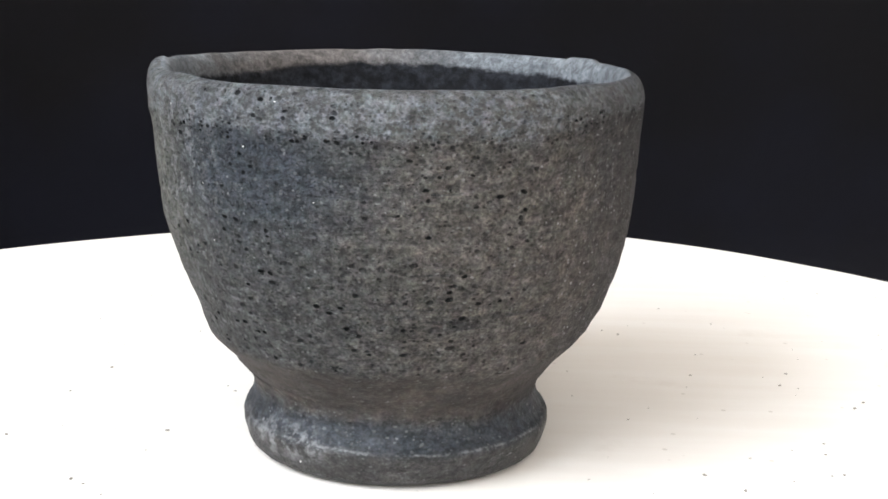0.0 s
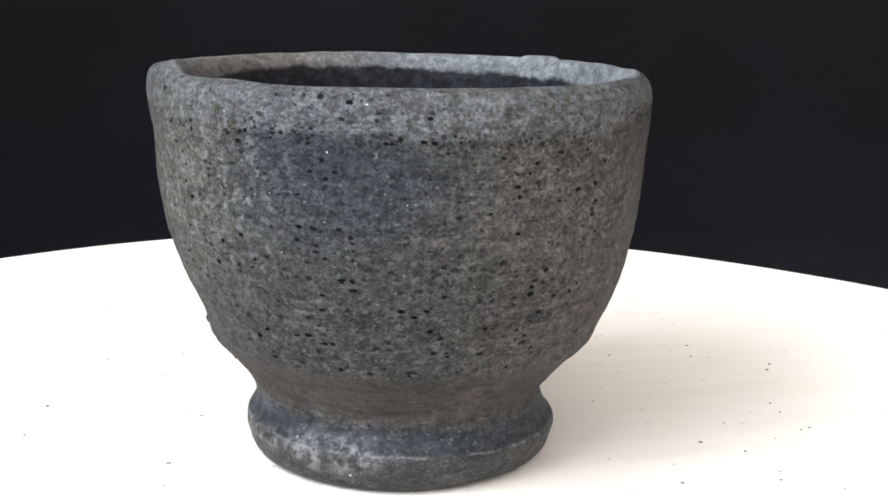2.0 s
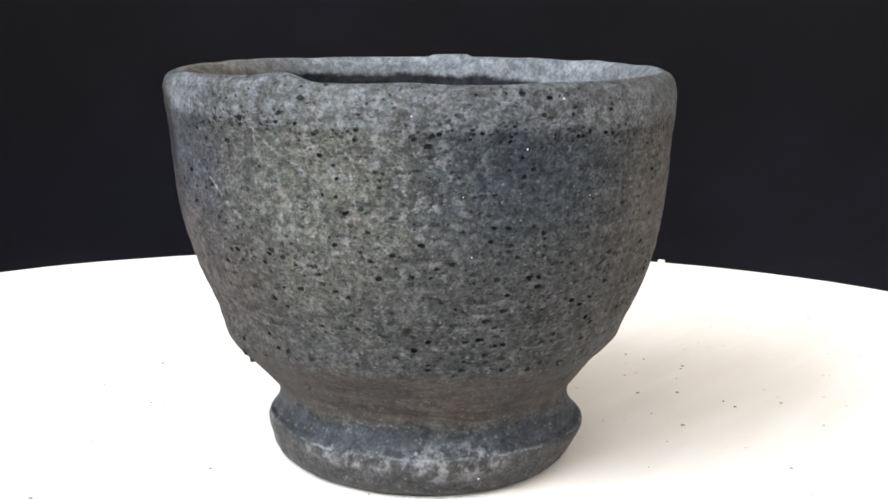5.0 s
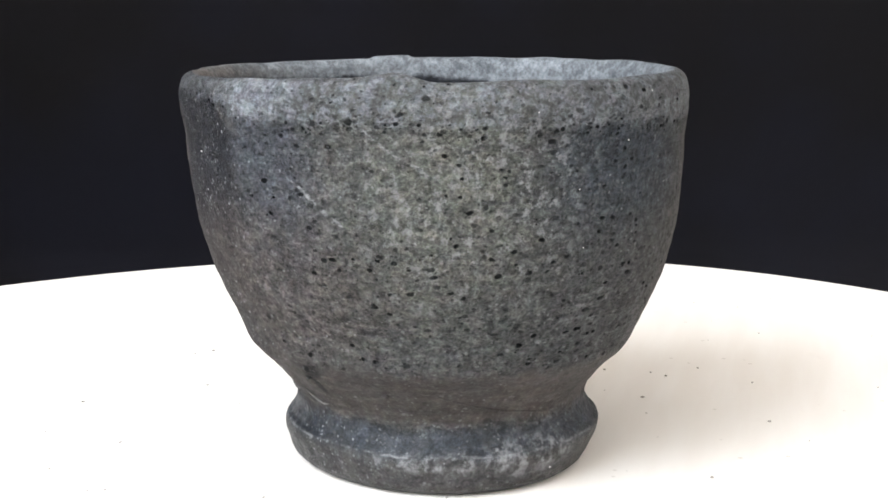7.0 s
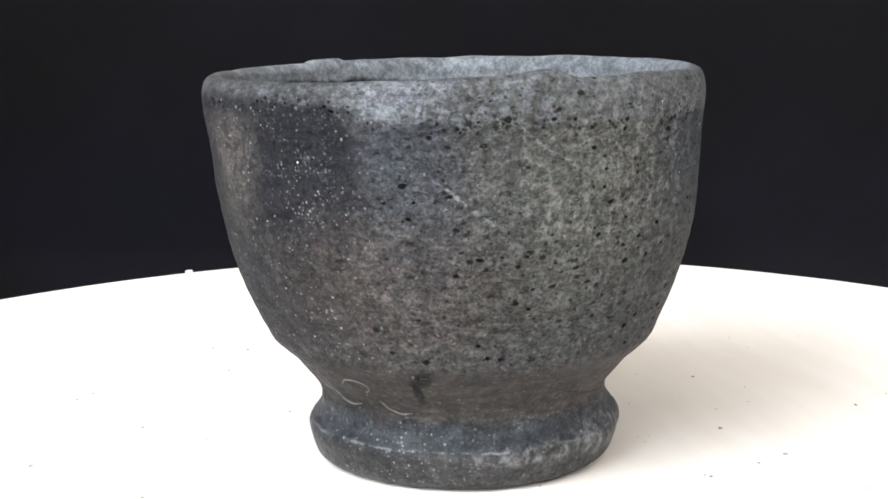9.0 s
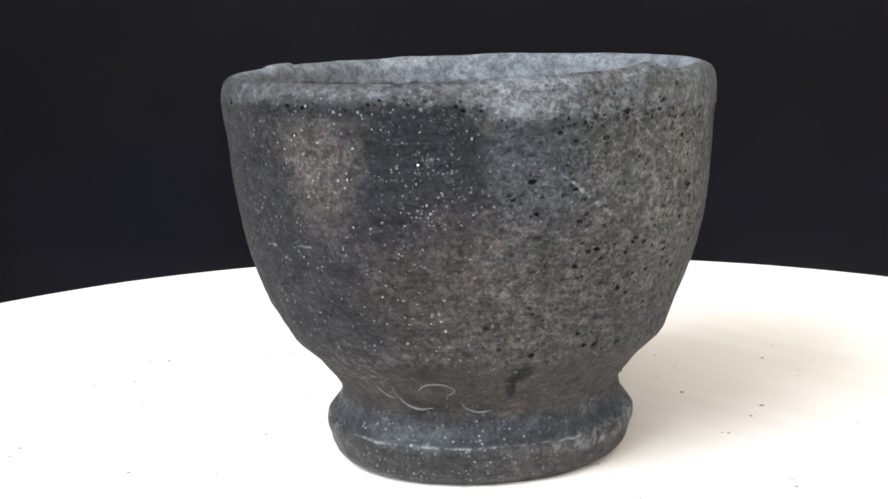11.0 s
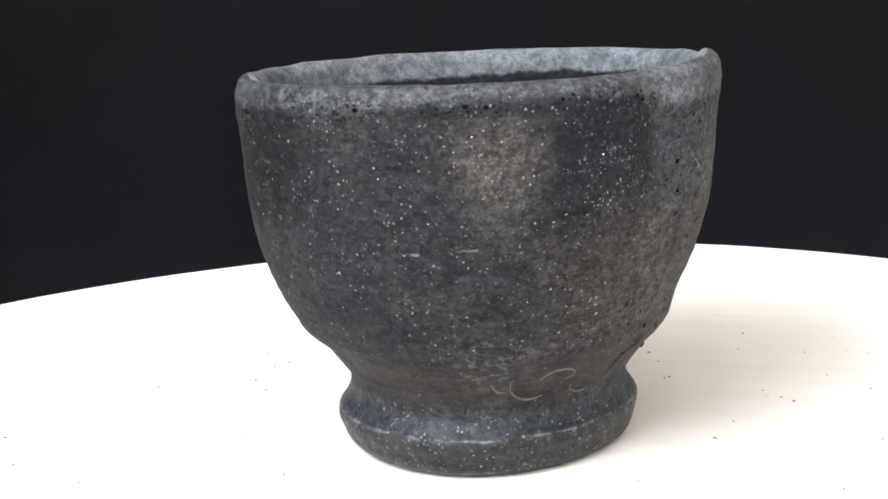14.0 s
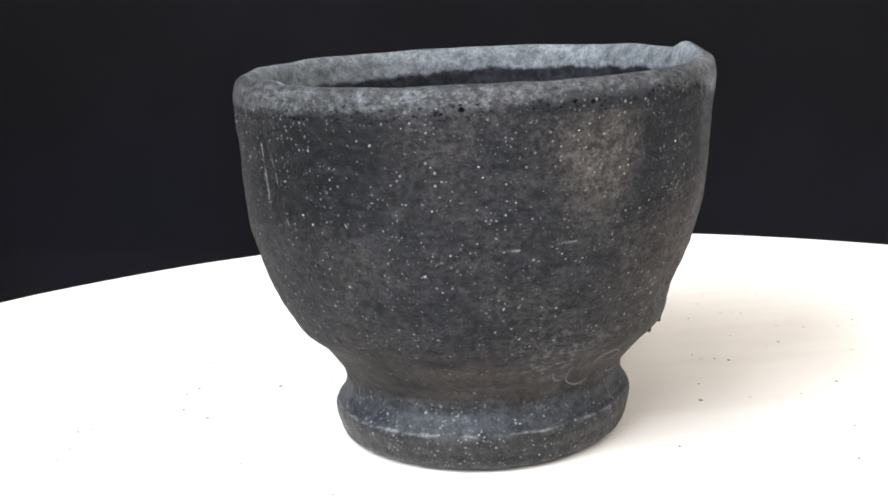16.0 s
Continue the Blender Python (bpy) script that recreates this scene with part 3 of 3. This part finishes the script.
def crumbs():
    shapes = [crumb_shape(k, 0.00026 + 0.00005 * k) for k in range(5)]
    spots = [(-0.30, 0.13), (-0.32, 0.065), (-0.22, -0.02), (-0.27, -0.12), (-0.24, 0.25), (0.17, 0.30), (0.33, 0.175), (0.38, 0.10),
             (0.367, 0.084), (0.313, -0.004), (0.30, -0.071), (0.225, -0.104), (0.244, -0.04), (0.20, -0.077), (0.236, 0.162),
             (-0.17, 0.254), (-0.18, 0.078), (-0.10, 0.234), (0.31, -0.068), (0.228, -0.148), (0.257, -0.19), (0.219, -0.243),
             (0.185, 0.287), (-0.01, 0.32), (0.069, 0.239), (0.10, -0.261), (-0.052, -0.223), (-0.124, -0.245), (-0.02, -0.36),
             (-0.157, -0.171), (0.315, 0.14), (0.084, 0.115), (-0.138, -0.217), (-0.153, -0.168), (-0.202, -0.324), (-0.267, -0.265),
             (-0.342, -0.039), (0.142, -0.15), (0.219, -0.163), (0.308, -0.027), (-0.259, -0.128), (-0.329, -0.163)]
    dice = random.Random(5)
    for k, (x, y) in enumerate(spots):
        ob = new("crumb", shapes[dice.randrange(5)])
        ob.parent = board
        ob.location = lean(x, y, 0) * UNIT
        ob.rotation_euler = (0, 0, dice.uniform(0, 6.28))
    # dust, too small to tell apart
    bm = bmesh.new()
    for _ in range(170):
        r, q = 0.72 * math.sqrt(dice.random()), dice.uniform(0, 6.283)
        p = lean(r * math.cos(q), r * math.sin(q), 0) * UNIT
        size = dice.uniform(0.00010, 0.00024)
        bmesh.ops.create_icosphere(bm, subdivisions=1, radius=size, matrix=Matrix.Translation(p + Vector((0, 0, size * 0.4))) @ Matrix.Diagonal((1.4, 1, 0.6, 1)))
    tagged(part("dust", bm, CRUMB, board, "scattered dark dust"), kind="stuff")
    # a flake of paint that stands out over the edge
    bm = bmesh.new()
    edge = lean(0.793, 0.198, 0.0) * UNIT
    box(bm, edge.x - 0.0007, edge.x + 0.0007, edge.y - 0.0014, edge.y + 0.0014, edge.z - 0.0015, edge.z + 0.0001, 0.0002)
    part("paint_flake", bm, WHITE, board, "white paint flake at the edge")


crumbs()


def motions():
    play = lambda t: UNIT * (float(np.interp(t, (0, 1, 2, 4), (0.0025, 0.0005, -0.0007, 0))) + float(np.interp(t, (11, 16), (0, 0.0012))))
    spin = [(t, pose(play(t), 0, BOARD_Z, 0, 0, a)) for t, a in TURN]
    walk(board, spin)
    walk(pot, [(t, m @ Matrix.Translation(POT_BASE)) for t, m in spin])


motions()
